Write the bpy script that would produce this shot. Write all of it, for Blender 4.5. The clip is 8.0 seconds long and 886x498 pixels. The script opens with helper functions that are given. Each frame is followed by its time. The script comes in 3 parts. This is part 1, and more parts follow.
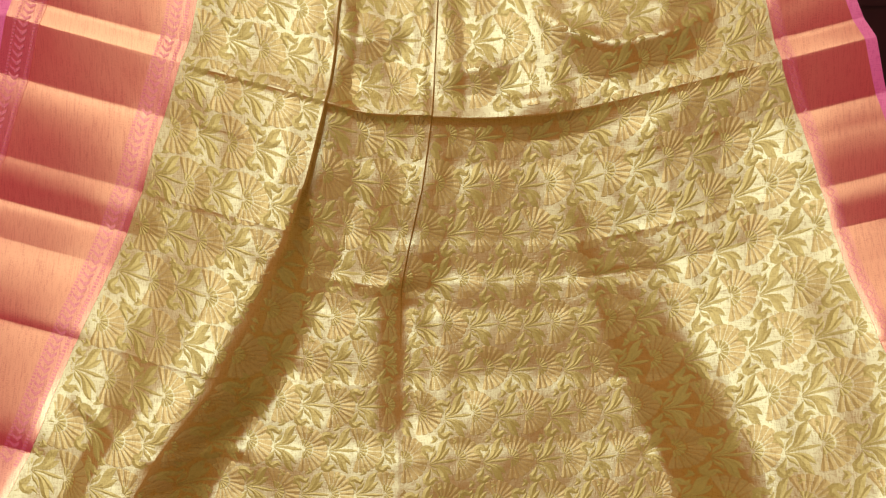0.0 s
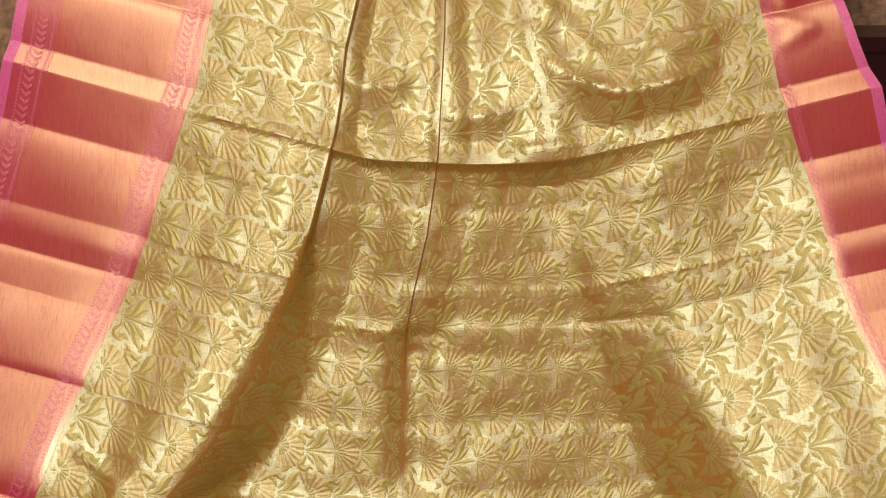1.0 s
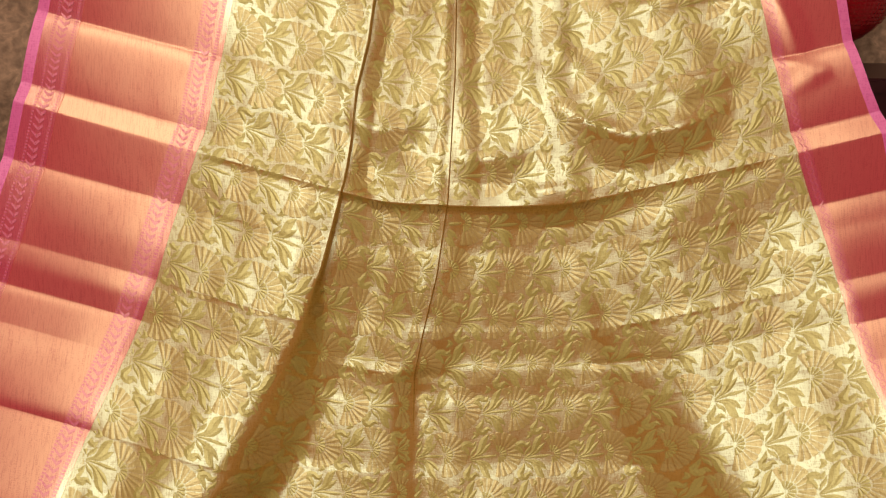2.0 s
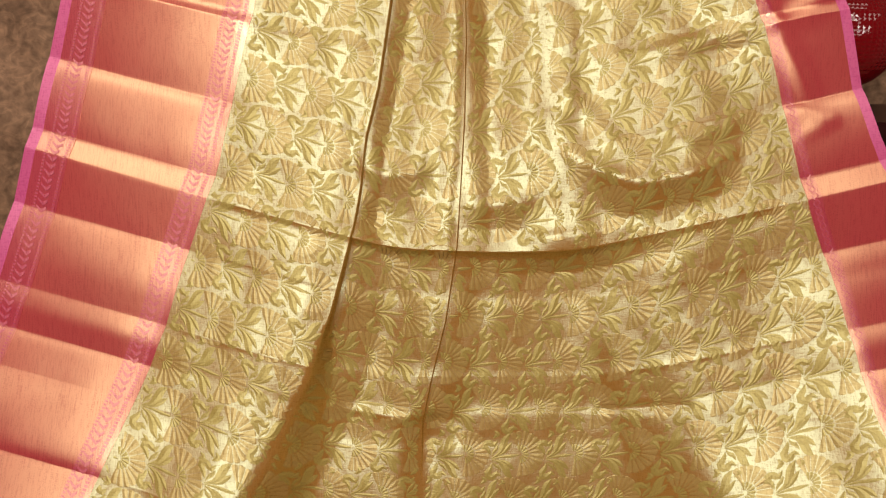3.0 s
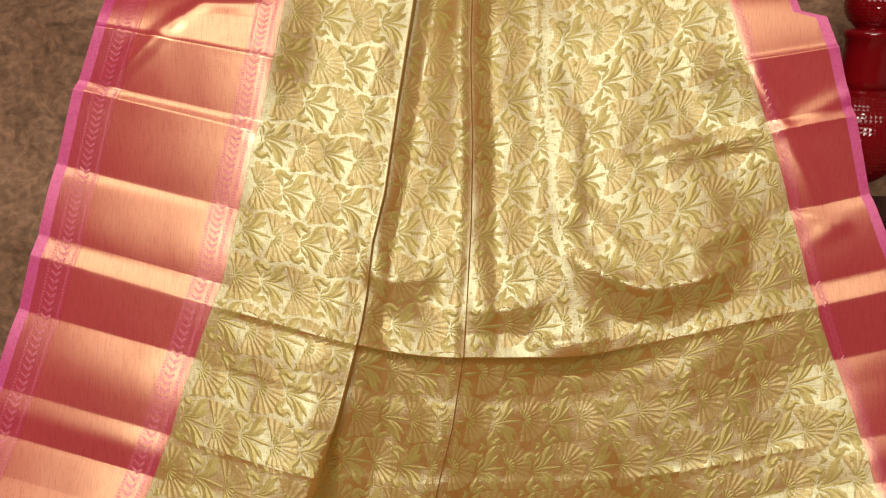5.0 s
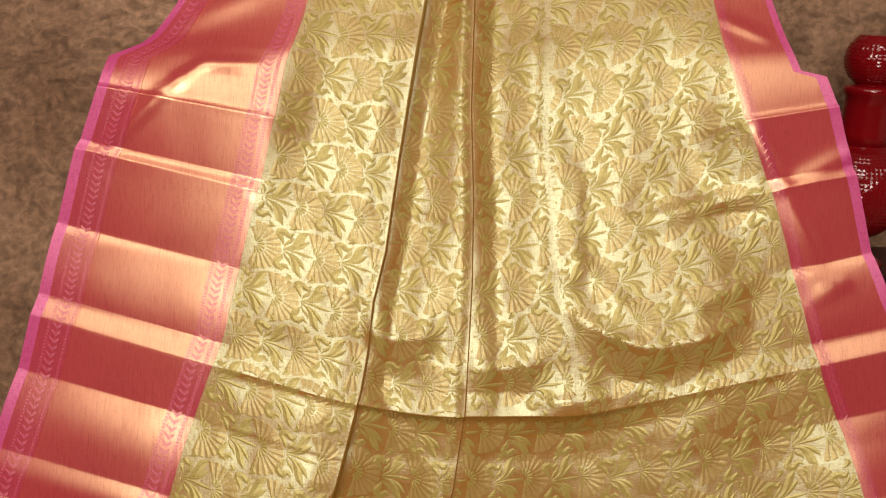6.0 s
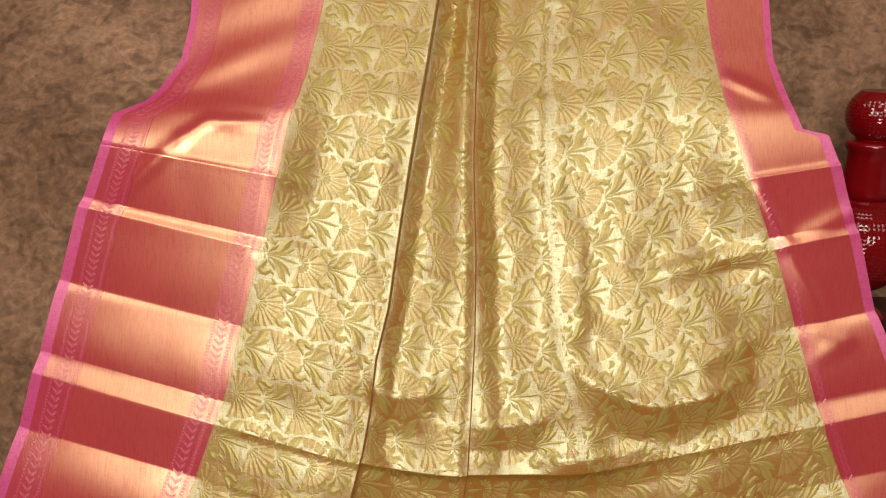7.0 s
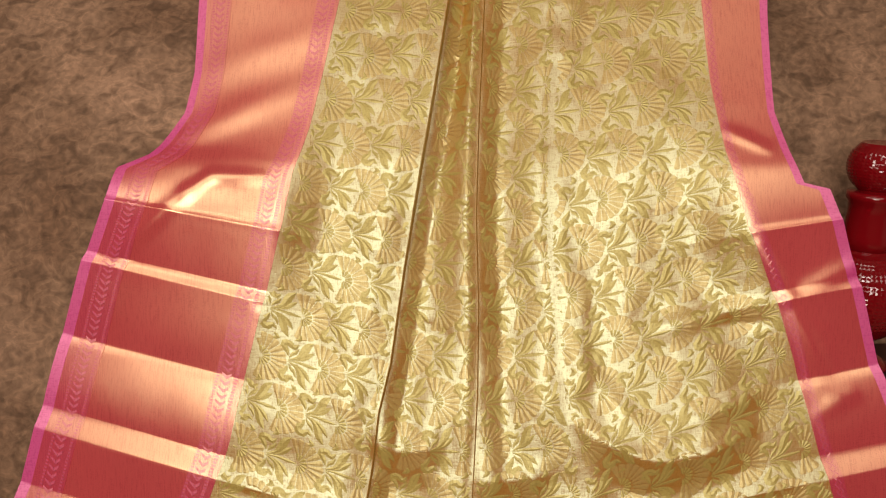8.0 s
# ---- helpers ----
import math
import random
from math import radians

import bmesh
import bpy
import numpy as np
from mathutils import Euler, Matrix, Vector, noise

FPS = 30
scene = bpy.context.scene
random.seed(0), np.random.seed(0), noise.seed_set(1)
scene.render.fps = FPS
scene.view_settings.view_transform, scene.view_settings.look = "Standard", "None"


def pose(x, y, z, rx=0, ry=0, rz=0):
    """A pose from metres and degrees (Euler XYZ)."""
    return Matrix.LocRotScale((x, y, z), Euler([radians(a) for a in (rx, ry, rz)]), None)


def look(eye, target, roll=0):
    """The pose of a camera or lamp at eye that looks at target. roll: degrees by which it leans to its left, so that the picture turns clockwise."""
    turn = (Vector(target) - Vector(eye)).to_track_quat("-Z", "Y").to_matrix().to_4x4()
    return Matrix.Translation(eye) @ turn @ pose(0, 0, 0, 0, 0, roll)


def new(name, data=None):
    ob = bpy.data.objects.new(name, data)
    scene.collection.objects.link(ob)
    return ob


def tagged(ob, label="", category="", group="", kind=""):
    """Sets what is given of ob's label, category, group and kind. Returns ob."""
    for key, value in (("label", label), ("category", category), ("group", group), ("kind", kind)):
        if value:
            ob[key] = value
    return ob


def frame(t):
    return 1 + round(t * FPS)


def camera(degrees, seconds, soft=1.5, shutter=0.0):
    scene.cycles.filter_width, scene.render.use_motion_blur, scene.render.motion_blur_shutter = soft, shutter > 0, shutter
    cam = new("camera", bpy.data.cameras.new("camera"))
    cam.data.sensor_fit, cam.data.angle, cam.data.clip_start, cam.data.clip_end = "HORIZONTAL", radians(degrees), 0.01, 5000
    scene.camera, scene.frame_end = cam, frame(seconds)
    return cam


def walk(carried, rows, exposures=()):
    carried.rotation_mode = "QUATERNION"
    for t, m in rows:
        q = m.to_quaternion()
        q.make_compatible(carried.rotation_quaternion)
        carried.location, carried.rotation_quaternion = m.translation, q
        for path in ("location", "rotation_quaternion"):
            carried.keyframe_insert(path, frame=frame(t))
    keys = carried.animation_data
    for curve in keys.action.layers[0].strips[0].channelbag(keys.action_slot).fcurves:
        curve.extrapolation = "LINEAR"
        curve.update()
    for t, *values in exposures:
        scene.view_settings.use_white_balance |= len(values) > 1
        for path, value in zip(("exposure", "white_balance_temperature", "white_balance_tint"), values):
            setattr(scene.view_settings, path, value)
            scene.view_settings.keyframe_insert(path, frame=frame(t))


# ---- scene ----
cam = camera(58.5, 8.0, 1.2)
METRES, EYE, TILT, LEAN, TURN = 0.35, 0.93, -24.0, 0.0, 0.0
ROWS = [
    (0.0, 0.0, 0.0, 0.0, 0.0, 0.0, -0.0),
    (0.5, -0.0021, 0.0005, 0.0483, 0.09, 0.54, -0.09),
    (1.0, -0.0084, 0.0026, 0.1137, 0.16, 0.82, -0.23),
    (1.5, -0.0227, 0.0051, 0.1759, 0.15, 0.95, -0.37),
    (3.0, -0.0546, 0.0027, 0.3431, 0.52, 2.01, -0.62),
    (3.5, -0.0594, 0.0016, 0.4035, 0.63, 2.43, -0.61),
    (4.0, -0.0647, 0.0034, 0.4695, 0.68, 2.92, -0.57),
    (4.5, -0.0687, 0.0051, 0.5309, 0.68, 3.41, -0.52),
    (6.0, -0.0738, -0.0011, 0.7328, 0.73, 5.08, -0.5),
    (6.5, -0.0759, -0.0062, 0.7996, 0.76, 5.56, -0.49),
    (7.0, -0.0809, -0.0128, 0.8706, 0.77, 6.09, -0.48),
    (7.5, -0.085, -0.0207, 0.9312, 0.8, 6.62, -0.46),
    (8.0, -0.088, -0.0307, 0.9916, 0.83, 7.16, -0.45),
]
walk(cam, [(t, pose(0, 0, EYE, TILT, LEAN, TURN) @ pose(METRES * x, METRES * y, METRES * z, 90 + pitch, roll, yaw)) for t, x, y, z, yaw, pitch, roll in ROWS])

# The cloth frame: x along the cloth, y away from the first eye, z up the slope of the cloth.
SLOPE = pose(0, 0, EYE, TILT, LEAN, TURN)
GROUND_Z = 0.0

# ---- light ----
world = bpy.data.worlds.new("room_air")
world.use_nodes = True
world.node_tree.nodes["Background"].inputs["Color"].default_value = (1.0, 0.93, 0.82, 1)
world.node_tree.nodes["Background"].inputs["Strength"].default_value = 0.05
scene.world = world


def area_lamp(name, eye, target, size, power, colour):
    data = bpy.data.lights.new(name, "AREA")
    data.shape, data.size, data.size_y, data.energy, data.color = "RECTANGLE", size[0], size[1], power, colour
    ob = new(name, data)
    ob.matrix_world = look(eye, target)
    return ob


# Unseen key light, standing in for the soft light from above
area_lamp("key_light", SLOPE @ Vector((-0.22, -0.89, 1.39)), SLOPE @ Vector((0.0, 0.88, 0.22)), (2.4, 0.9), 28, (1.0, 0.88, 0.76))
# Fill light added to brighten the lower cloth; no such lamp is known
area_lamp("low_fill_light", SLOPE @ Vector((-0.25, -1.45, 0.30)), SLOPE @ Vector((0.0, 0.88, 0.22)), (1.0, 0.8), 34, (1.0, 0.88, 0.76))
scene.view_settings.exposure = -0.04


# ---- materials ----
def links(mat):
    mat.use_nodes = True
    nt = mat.node_tree
    for n in list(nt.nodes):
        if n.type != "OUTPUT_MATERIAL":
            nt.nodes.remove(n)
    return nt, nt.nodes["Material Output"]


def node(nt, kind, **values):
    n = nt.nodes.new(kind)
    for key, value in values.items():
        n.inputs[key.replace("_", " ")].default_value = value
    return n


def noise_tex(nt, scale, detail=3.0, stretch=(1, 1, 1)):
    co = nt.nodes.new("ShaderNodeTexCoord")
    mp = nt.nodes.new("ShaderNodeMapping")
    mp.inputs["Scale"].default_value = stretch
    nt.links.new(co.outputs["Object"], mp.inputs["Vector"])
    n = node(nt, "ShaderNodeTexNoise", Scale=scale, Detail=detail)
    nt.links.new(mp.outputs["Vector"], n.inputs["Vector"])
    return n.outputs["Fac"]


def ramp(nt, fac, stops):
    r = nt.nodes.new("ShaderNodeValToRGB")
    e = r.color_ramp.elements
    while len(e) < len(stops):
        e.new(0.5)
    for k, (p, c) in zip(e, stops):
        k.position, k.color = p, (*c, 1)
    nt.links.new(fac, r.inputs["Fac"])
    return r.outputs["Color"]


def bump(nt, height, strength, distance, after=None):
    b = node(nt, "ShaderNodeBump", Strength=strength, Distance=distance)
    nt.links.new(height, b.inputs["Height"])
    if after:
        nt.links.new(after, b.inputs["Normal"])
    return b.outputs["Normal"]


def silk(name, body, body2, sheen, share, rough, thread=0.25, grain=(700, 160), glint=0.35, cloudy=0.12, patch=9, across=(160, 700)):
    """Shot silk: one yarn's colour shows in the matt light, the other's in the gloss."""
    mat = bpy.data.materials.new(name)
    nt, out = links(mat)
    cloud = noise_tex(nt, patch, 4)
    col = ramp(nt, cloud, [(0.3, body), (0.7, body2)])
    d = nt.nodes.new("ShaderNodeBsdfDiffuse")
    nt.links.new(col, d.inputs["Color"])
    g = node(nt, "ShaderNodeBsdfGlossy", Roughness=rough)
    g.distribution = "BECKMANN"
    weft = noise_tex(nt, 1, 2, (across[0], 60, across[1]))
    warp = noise_tex(nt, 1, 2, (grain[0], 60, grain[1]))
    both = nt.nodes.new("ShaderNodeMath")
    both.operation = "ADD"
    nt.links.new(weft, both.inputs[0])
    nt.links.new(warp, both.inputs[1])
    dull = tuple(c * (1 - glint) for c in sheen)
    nt.links.new(ramp(nt, both.outputs[0], [(0.80, dull), (1.0, sheen)]), g.inputs["Color"])
    n = bump(nt, warp, thread, 0.0005, bump(nt, weft, thread, 0.0005, bump(nt, noise_tex(nt, 55, 3), cloudy, 0.004)))
    for shader in (d, g):
        nt.links.new(n, shader.inputs["Normal"])
    m = node(nt, "ShaderNodeMixShader", Fac=share)
    nt.links.new(d.outputs[0], m.inputs[1])
    nt.links.new(g.outputs[0], m.inputs[2])
    nt.links.new(m.outputs[0], out.inputs["Surface"])
    return mat


def plain(name, c1, c2, rough, metallic=0.0, scale=60, relief=0.2, dist=0.001, spec=0.5, stretch=(1, 1, 1)):
    mat = bpy.data.materials.new(name)
    nt, out = links(mat)
    f = noise_tex(nt, scale, 5, stretch)
    p = node(nt, "ShaderNodeBsdfPrincipled", Roughness=rough, Metallic=metallic)
    p.inputs["Specular IOR Level"].default_value = spec
    nt.links.new(ramp(nt, f, [(0.32, c1), (0.68, c2)]), p.inputs["Base Color"])
    nt.links.new(bump(nt, f, relief, dist), p.inputs["Normal"])
    nt.links.new(p.outputs[0], out.inputs["Surface"])
    return mat


SILK_GREEN = silk("green_gold_silk", (0.40, 0.168, 0.027), (0.46, 0.205, 0.039), (0.81, 1.0, 0.70), 0.275, 0.435, 0.32)
ZARI_LEAF = silk("leaf_zari", (0.385, 0.28, 0.076), (0.43, 0.315, 0.092), (0.96, 0.92, 0.46), 0.13, 0.44, 0.3)
ZARI_PETAL = silk("petal_zari", (0.40, 0.265, 0.080), (0.45, 0.275, 0.095), (0.96, 0.90, 0.48), 0.15, 0.42, 0.3, patch=16)
ZARI_RED = silk("red_gold_zari", (0.56, 0.058, 0.075), (0.63, 0.075, 0.09), (1.0, 0.76, 0.43), 0.35, 0.335, 0.06, (900, 60), 0.32, 0.03, 9, (500, 2400))
STRIP_PINK = silk("strip_silk", (0.56, 0.048, 0.095), (0.62, 0.062, 0.115), (1.0, 0.73, 0.46), 0.34, 0.34, 0.10, (900, 60), cloudy=0.03, across=(500, 2400))
EDGE_PINK = silk("selvedge_silk", (0.60, 0.055, 0.22), (0.64, 0.07, 0.25), (1.0, 0.5, 0.7), 0.24, 0.45, 0.2, cloudy=0.03)
ZARI_SPRIG = silk("sprig_zari", (0.58, 0.075, 0.15), (0.64, 0.095, 0.18), (1.0, 0.72, 0.58), 0.20, 0.42, 0.2, cloudy=0.0)


# ---- the cloth's shape ----
def curve(*points):
    p = sorted(points)
    a, b = [q[0] for q in p], [q[1] for q in p]
    return lambda w: np.interp(w, a, b)


def smooth(a, b, x):
    t = np.clip((x - a) / (b - a), 0, 1)
    return t * t * (3 - 2 * t)


DROOP = curve((-0.7, 1.0), (0.15, 1.0), (0.34, 0.88), (0.44, 0.68), (0.56, 0.2), (0.80, 0.0))


def rise(x, w):
    """How far the weft, level in the middle, climbs towards both edges."""
    over = np.abs(x - 0.02) - (0.10 + np.clip(0.148 - w, 0, 0.6) * 0.25)
    over = 0.5 * (over + np.sqrt(over * over + 0.0012))
    return np.where(x < 0.02, 0.27, 0.24) * DROOP(w) * over


def along(*points):
    """An edge's course: x by the weft line w, from places (x, z) on it."""
    out = []
    for x, z in points:
        w = z
        for _ in range(30):
            w = z - float(rise(np.float64(x), np.float64(w)))
        out.append((w, x))
    return curve(*out)


EDGE_L = along((-0.33, 0.98), (-0.335, 0.725), (-0.3355, 0.663), (-0.343, 0.615), (-0.377, 0.563), (-0.411, 0.546), (-0.417, 0.5046), (-0.443, 0.445),
               (-0.468, 0.360), (-0.4885, 0.264), (-0.5065, 0.193), (-0.521, 0.140), (-0.60, -0.10), (-0.69, -0.35), (-0.74, -0.55))
BAND_L = along((-0.15, 0.98), (-0.166, 0.755), (-0.1965, 0.594), (-0.2127, 0.539), (-0.222, 0.482), (-0.2415, 0.402), (-0.264, 0.3135),
               (-0.277, 0.2454), (-0.2885, 0.207), (-0.310, 0.147), (-0.334, 0.060), (-0.356, 0.001), (-0.379, -0.056),
               (-0.401, -0.106), (-0.429, -0.191), (-0.464, -0.269), (-0.52, -0.45), (-0.55, -0.6))
PLEAT_A = along((-0.01, 0.98), (-0.040, 0.755), (-0.055, 0.652), (-0.071, 0.551), (-0.088, 0.440), (-0.102, 0.330), (-0.114, 0.277), (-0.120, 0.220),
                (-0.128, 0.170), (-0.150, 0.082), (-0.172, 0.007), (-0.191, -0.031), (-0.222, -0.094), (-0.254, -0.156),
                (-0.304, -0.219), (-0.329, -0.263), (-0.38, -0.5))
PLEAT_B = along((0.01, 0.98), (0.002, 0.755), (-0.004, 0.618), (-0.007, 0.50), (-0.004, 0.391), (-0.005, 0.30), (-0.008, 0.235), (-0.012, 0.155),
                (-0.024, 0.070), (-0.040, 0.001), (-0.050, -0.050), (-0.055, -0.3))
RIDGE_C = along((0.10, 0.98), (0.090, 0.755), (0.079, 0.585), (0.078, 0.454), (0.085, 0.392), (0.089, 0.290), (0.106, 0.235), (0.115, 0.158),
                (0.129, 0.070), (0.142, 0.007), (0.161, -0.050), (0.192, -0.125), (0.245, -0.213), (0.280, -0.276), (0.33, -0.5))
BAND_R = along((0.25, 0.98), (0.253, 0.755), (0.2606, 0.650), (0.2724, 0.569), (0.2931, 0.481), (0.3245, 0.4036), (0.3455, 0.336), (0.364, 0.2568),
               (0.379, 0.197), (0.399, 0.141), (0.423, 0.048), (0.441, -0.028), (0.468, -0.109), (0.487, -0.175), (0.54, -0.4), (0.57, -0.6))
EDGE_R = along((0.33, 0.98), (0.327, 0.729), (0.3290, 0.6155), (0.345, 0.555), (0.353, 0.531), (0.3796, 0.524), (0.3975, 0.471),
               (0.4145, 0.4158), (0.4337, 0.3367), (0.452, 0.282), (0.475, 0.230), (0.485, 0.189), (0.51, 0.10), (0.60, -0.15), (0.70, -0.5))

# Cross creases: how far the cloth stands out at each, by the weft line
FOLDS = curve((-0.60, 0.030), (-0.40, 0.038), (-0.285, 0.025), (-0.163, 0.010), (-0.081, 0.000), (-0.042, -0.0055), (0.004, 0.0035),
              (0.088, -0.007), (0.148, 0.009), (0.176, 0.002), (0.262, 0.009), (0.272, 0.0068), (0.358, 0.0168), (0.374, 0.0130), (0.448, 0.0245), (0.466, 0.0205),
              (0.498, 0.016), (0.53, 0.006), (0.75, 0.013), (0.98, 0.022))


# The same in the hollow between the pleats, which hangs further back below the long crease
HOLLOW = curve((-0.60, 0.020), (-0.40, -0.042), (-0.30, -0.044), (-0.246, -0.0405), (-0.241, -0.0425), (-0.166, -0.0360), (-0.161, -0.0380), (-0.083, -0.0285),
               (-0.079, -0.0300), (-0.038, -0.0235), (-0.034, -0.0250), (0.002, -0.0195), (0.006, -0.0210), (0.088, -0.0095), (0.092, -0.0110),
               (0.138, -0.0035), (0.1435, -0.002), (0.148, 0.009), (0.172, -0.001), (0.262, 0.0), (0.50, -0.002), (0.75, 0.0), (0.98, 0.002))
SET = curve((-0.75, 0.012), (-0.5, 0.011), (-0.3, 0.008), (-0.22, 0.006), (-0.1, -0.008), (0.1, -0.010), (0.35, -0.002), (0.5, 0.013), (0.8, 0.045))
WIDE = np.arange(-0.9, 0.9, 0.002)
ROUNDED = np.convolve(np.pad(SET(WIDE), 90, "edge"), np.hanning(91) / np.hanning(91).sum(), "same")[90:-90]
BANDS = [-0.60, -0.40, -0.285, -0.163, -0.081, -0.042, 0.004, 0.088, 0.148, 0.172, 0.262, 0.358, 0.448, 0.498, 0.98]
PILLOW = lambda w: sum(np.where((w >= p) & (w < q), (0.032 if p < 0.16 else -0.014) * (q - p) * np.sin(np.pi * (w - p) / (q - p)), 0) for p, q in zip(BANDS[:-1], BANDS[1:]) if q - p < 0.13)
def lips(w):
    """Every cross crease stands out as a lip, sloping above and sharp below."""
    return sum(0.0008 * np.where(w > k, np.exp(-(w - k) / 0.0060), np.exp(-(k - w) / 0.0018)) for k in BANDS[2:-1])


# The borders are pressed into flat bands: how many degrees each faces upwards, by the weft line
FACING = curve((0.98, -2), (0.585, -2), (0.545, -3), (0.528, -12), (0.4560, -22), (0.4545, -6), (0.4495, -6), (0.4475, -31), (0.374, -30), (0.368, -4), (0.3595, -4), (0.3575, -27), (0.264, -22),
               (0.2625, 4), (0.2585, 1), (0.250, -7), (0.1745, -13), (0.1725, 9), (0.1490, 8), (0.1470, -12), (0.0895, -10), (0.0870, 10), (0.066, 5),
               (0.030, -3), (0.0055, -6), (0.0030, 10), (-0.008, 5), (-0.022, -6), (-0.0410, -9), (-0.0430, 15), (-0.052, 8), (-0.0800, 6),
               (-0.0820, 14), (-0.125, 9), (-0.150, 2), (-0.1620, -9), (-0.1640, 15), (-0.235, 11), (-0.270, 1), (-0.2840, -7), (-0.2860, 15), (-0.60, 13))
FINE = np.arange(-0.75, 1.10, 0.0005)


def even(h, reach=0.105):
    k = np.exp(-0.5 * (np.arange(-0.25, 0.2505, 0.0005) / reach) ** 2)
    return np.convolve(np.pad(h, 500, "edge"), k / k.sum(), "same")[500:-500]


BENT = -np.cumsum(np.tan(np.radians(FACING(FINE)))) * 0.0005
EVEN_FOLDS = even(FOLDS(FINE))
BANDED = BENT - even(BENT) + 1.35 * EVEN_FOLDS
EVEN_BANDS = even(BANDED, 0.09)
SOFT_HOLLOW = np.where(FINE < 0.125, even(HOLLOW(FINE), 0.005), HOLLOW(FINE))


def banded(w):
    """How far the borders stand out."""
    return np.interp(w, FINE, BANDED)


def settled(w):
    """Low down, and at the top, the field follows its borders."""
    return 0.6 * smooth(-0.02, -0.16, w) * np.interp(w, FINE, EVEN_FOLDS) + 0.6 * smooth(0.42, 0.56, w) * np.interp(w, FINE, EVEN_BANDS)


LEDGE = curve((-1, 0), (0.142, 0), (0.148, 1), (0.174, 0), (1, 0))
PATTERN = np.random.RandomState(3).rand(64, 64)


def ripple(x, z, size, seed=0):
    """Smooth uneven waves of about that size, from -1 to 1."""
    u, v = x / size + 17.3 + seed * 5.1, z / size + 11.7 + seed * 3.7
    i, j = np.floor(u).astype(int), np.floor(v).astype(int)
    f, g = u - i, v - j
    f, g = f * f * f * (f * (f * 6 - 15) + 10), g * g * g * (g * (g * 6 - 15) + 10)
    at = lambda a, b: PATTERN[a % 64, b % 64]
    low = at(i, j) * (1 - f) + at(i + 1, j) * f
    high = at(i, j + 1) * (1 - f) + at(i + 1, j + 1) * f
    return 2 * (low * (1 - g) + high * g) - 1


def drop(x, at):
    return np.where(x > at, 1 - smooth(0, 0.0022, x - at), 1.0)


def overhang(x, z, cx, cz, bend, wide, amount):
    """A sagging lip: sharp below, with the cloth falling back under it."""
    d = z - cz - bend * (x - cx) ** 2 - 0.005 * ripple(x, z, 0.045, 5)
    side = smooth(wide, wide * 0.3, np.abs(x - cx))
    return amount * side * np.where(d > 0, np.exp(-d / 0.040), np.clip(1 + d / 0.045, 0, 1) ** 1.3)


# Loose wrinkles: from, to, height and breadth, in metres on the cloth
WRINKLES = (
    ((0.118, 0.60), (0.113, 0.30), 0.0014, 0.010), ((0.150, 0.47), (0.134, 0.30), -0.0010, 0.016), ((0.105, 0.335), (0.172, 0.262), 0.0026, 0.011),
    ((-0.404, 0.448), (-0.327, 0.515), 0.0034, 0.010), ((-0.327, 0.515), (-0.301, 0.535), 0.0030, 0.009), ((-0.301, 0.535), (-0.243, 0.532), 0.0030, 0.009),
    ((0.345, 0.408), (0.416, 0.442), 0.0034, 0.012), ((0.303, 0.462), (0.336, 0.408), 0.0030, 0.008), ((0.346, 0.384), (0.376, 0.330), 0.0026, 0.010),
    ((0.357, 0.311), (0.401, 0.299), 0.0014, 0.009), ((0.401, 0.299), (0.369, 0.280), 0.0012, 0.009),
    ((0.182, 0.361), (0.309, 0.406), 0.0034, 0.011), ((0.194, 0.253), (0.307, 0.301), 0.0030, 0.010), ((0.264, 0.374), (0.314, 0.379), -0.0024, 0.006),
    ((0.249, -0.247), (0.305, -0.222), -0.0040, 0.007), ((0.205, -0.159), (0.280, -0.144), -0.0030, 0.005), ((0.161, -0.035), (0.255, -0.023), -0.0032, 0.005),
    ((-0.392, -0.166), (-0.345, -0.203), 0.0030, 0.007), ((-0.310, -0.225), (-0.235, -0.239), 0.0050, 0.008), ((-0.276, -0.225), (-0.229, -0.200), -0.0040, 0.008),
    ((-0.244, 0.394), (-0.187, 0.391), -0.0022, 0.006), ((-0.085, 0.383), (-0.040, 0.364), -0.0020, 0.005), ((-0.153, -0.031), (-0.059, -0.046), 0.0022, 0.006),
    ((-0.059, -0.050), (-0.015, -0.046), -0.0040, 0.008), ((-0.314, 0.665), (-0.176, 0.713), 0.0010, 0.020), ((-0.311, 0.607), (-0.194, 0.645), 0.0011, 0.018),
    ((-0.362, 0.573), (-0.265, 0.614), 0.0014, 0.016), ((0.276, 0.592), (0.317, 0.571), 0.0018, 0.007),
)


def creased(x, z):
    h = np.zeros_like(x)
    for (x0, z0), (x1, z1), amount, wide in WRINKLES:
        dx, dz = x1 - x0, z1 - z0
        t = ((x - x0) * dx + (z - z0) * dz) / (dx * dx + dz * dz)
        off = np.hypot(x - x0 - np.clip(t, 0, 1) * dx, z - z0 - np.clip(t, 0, 1) * dz)
        h = h + amount * np.exp(-(off / wide) ** 2) * (0.6 + 0.4 * np.sin(np.pi * np.clip(t, 0, 1)))
    return h


def nick(w, *places):
    return sum(a * np.exp(-np.abs(w - k) / 0.0035) for k, a in places)


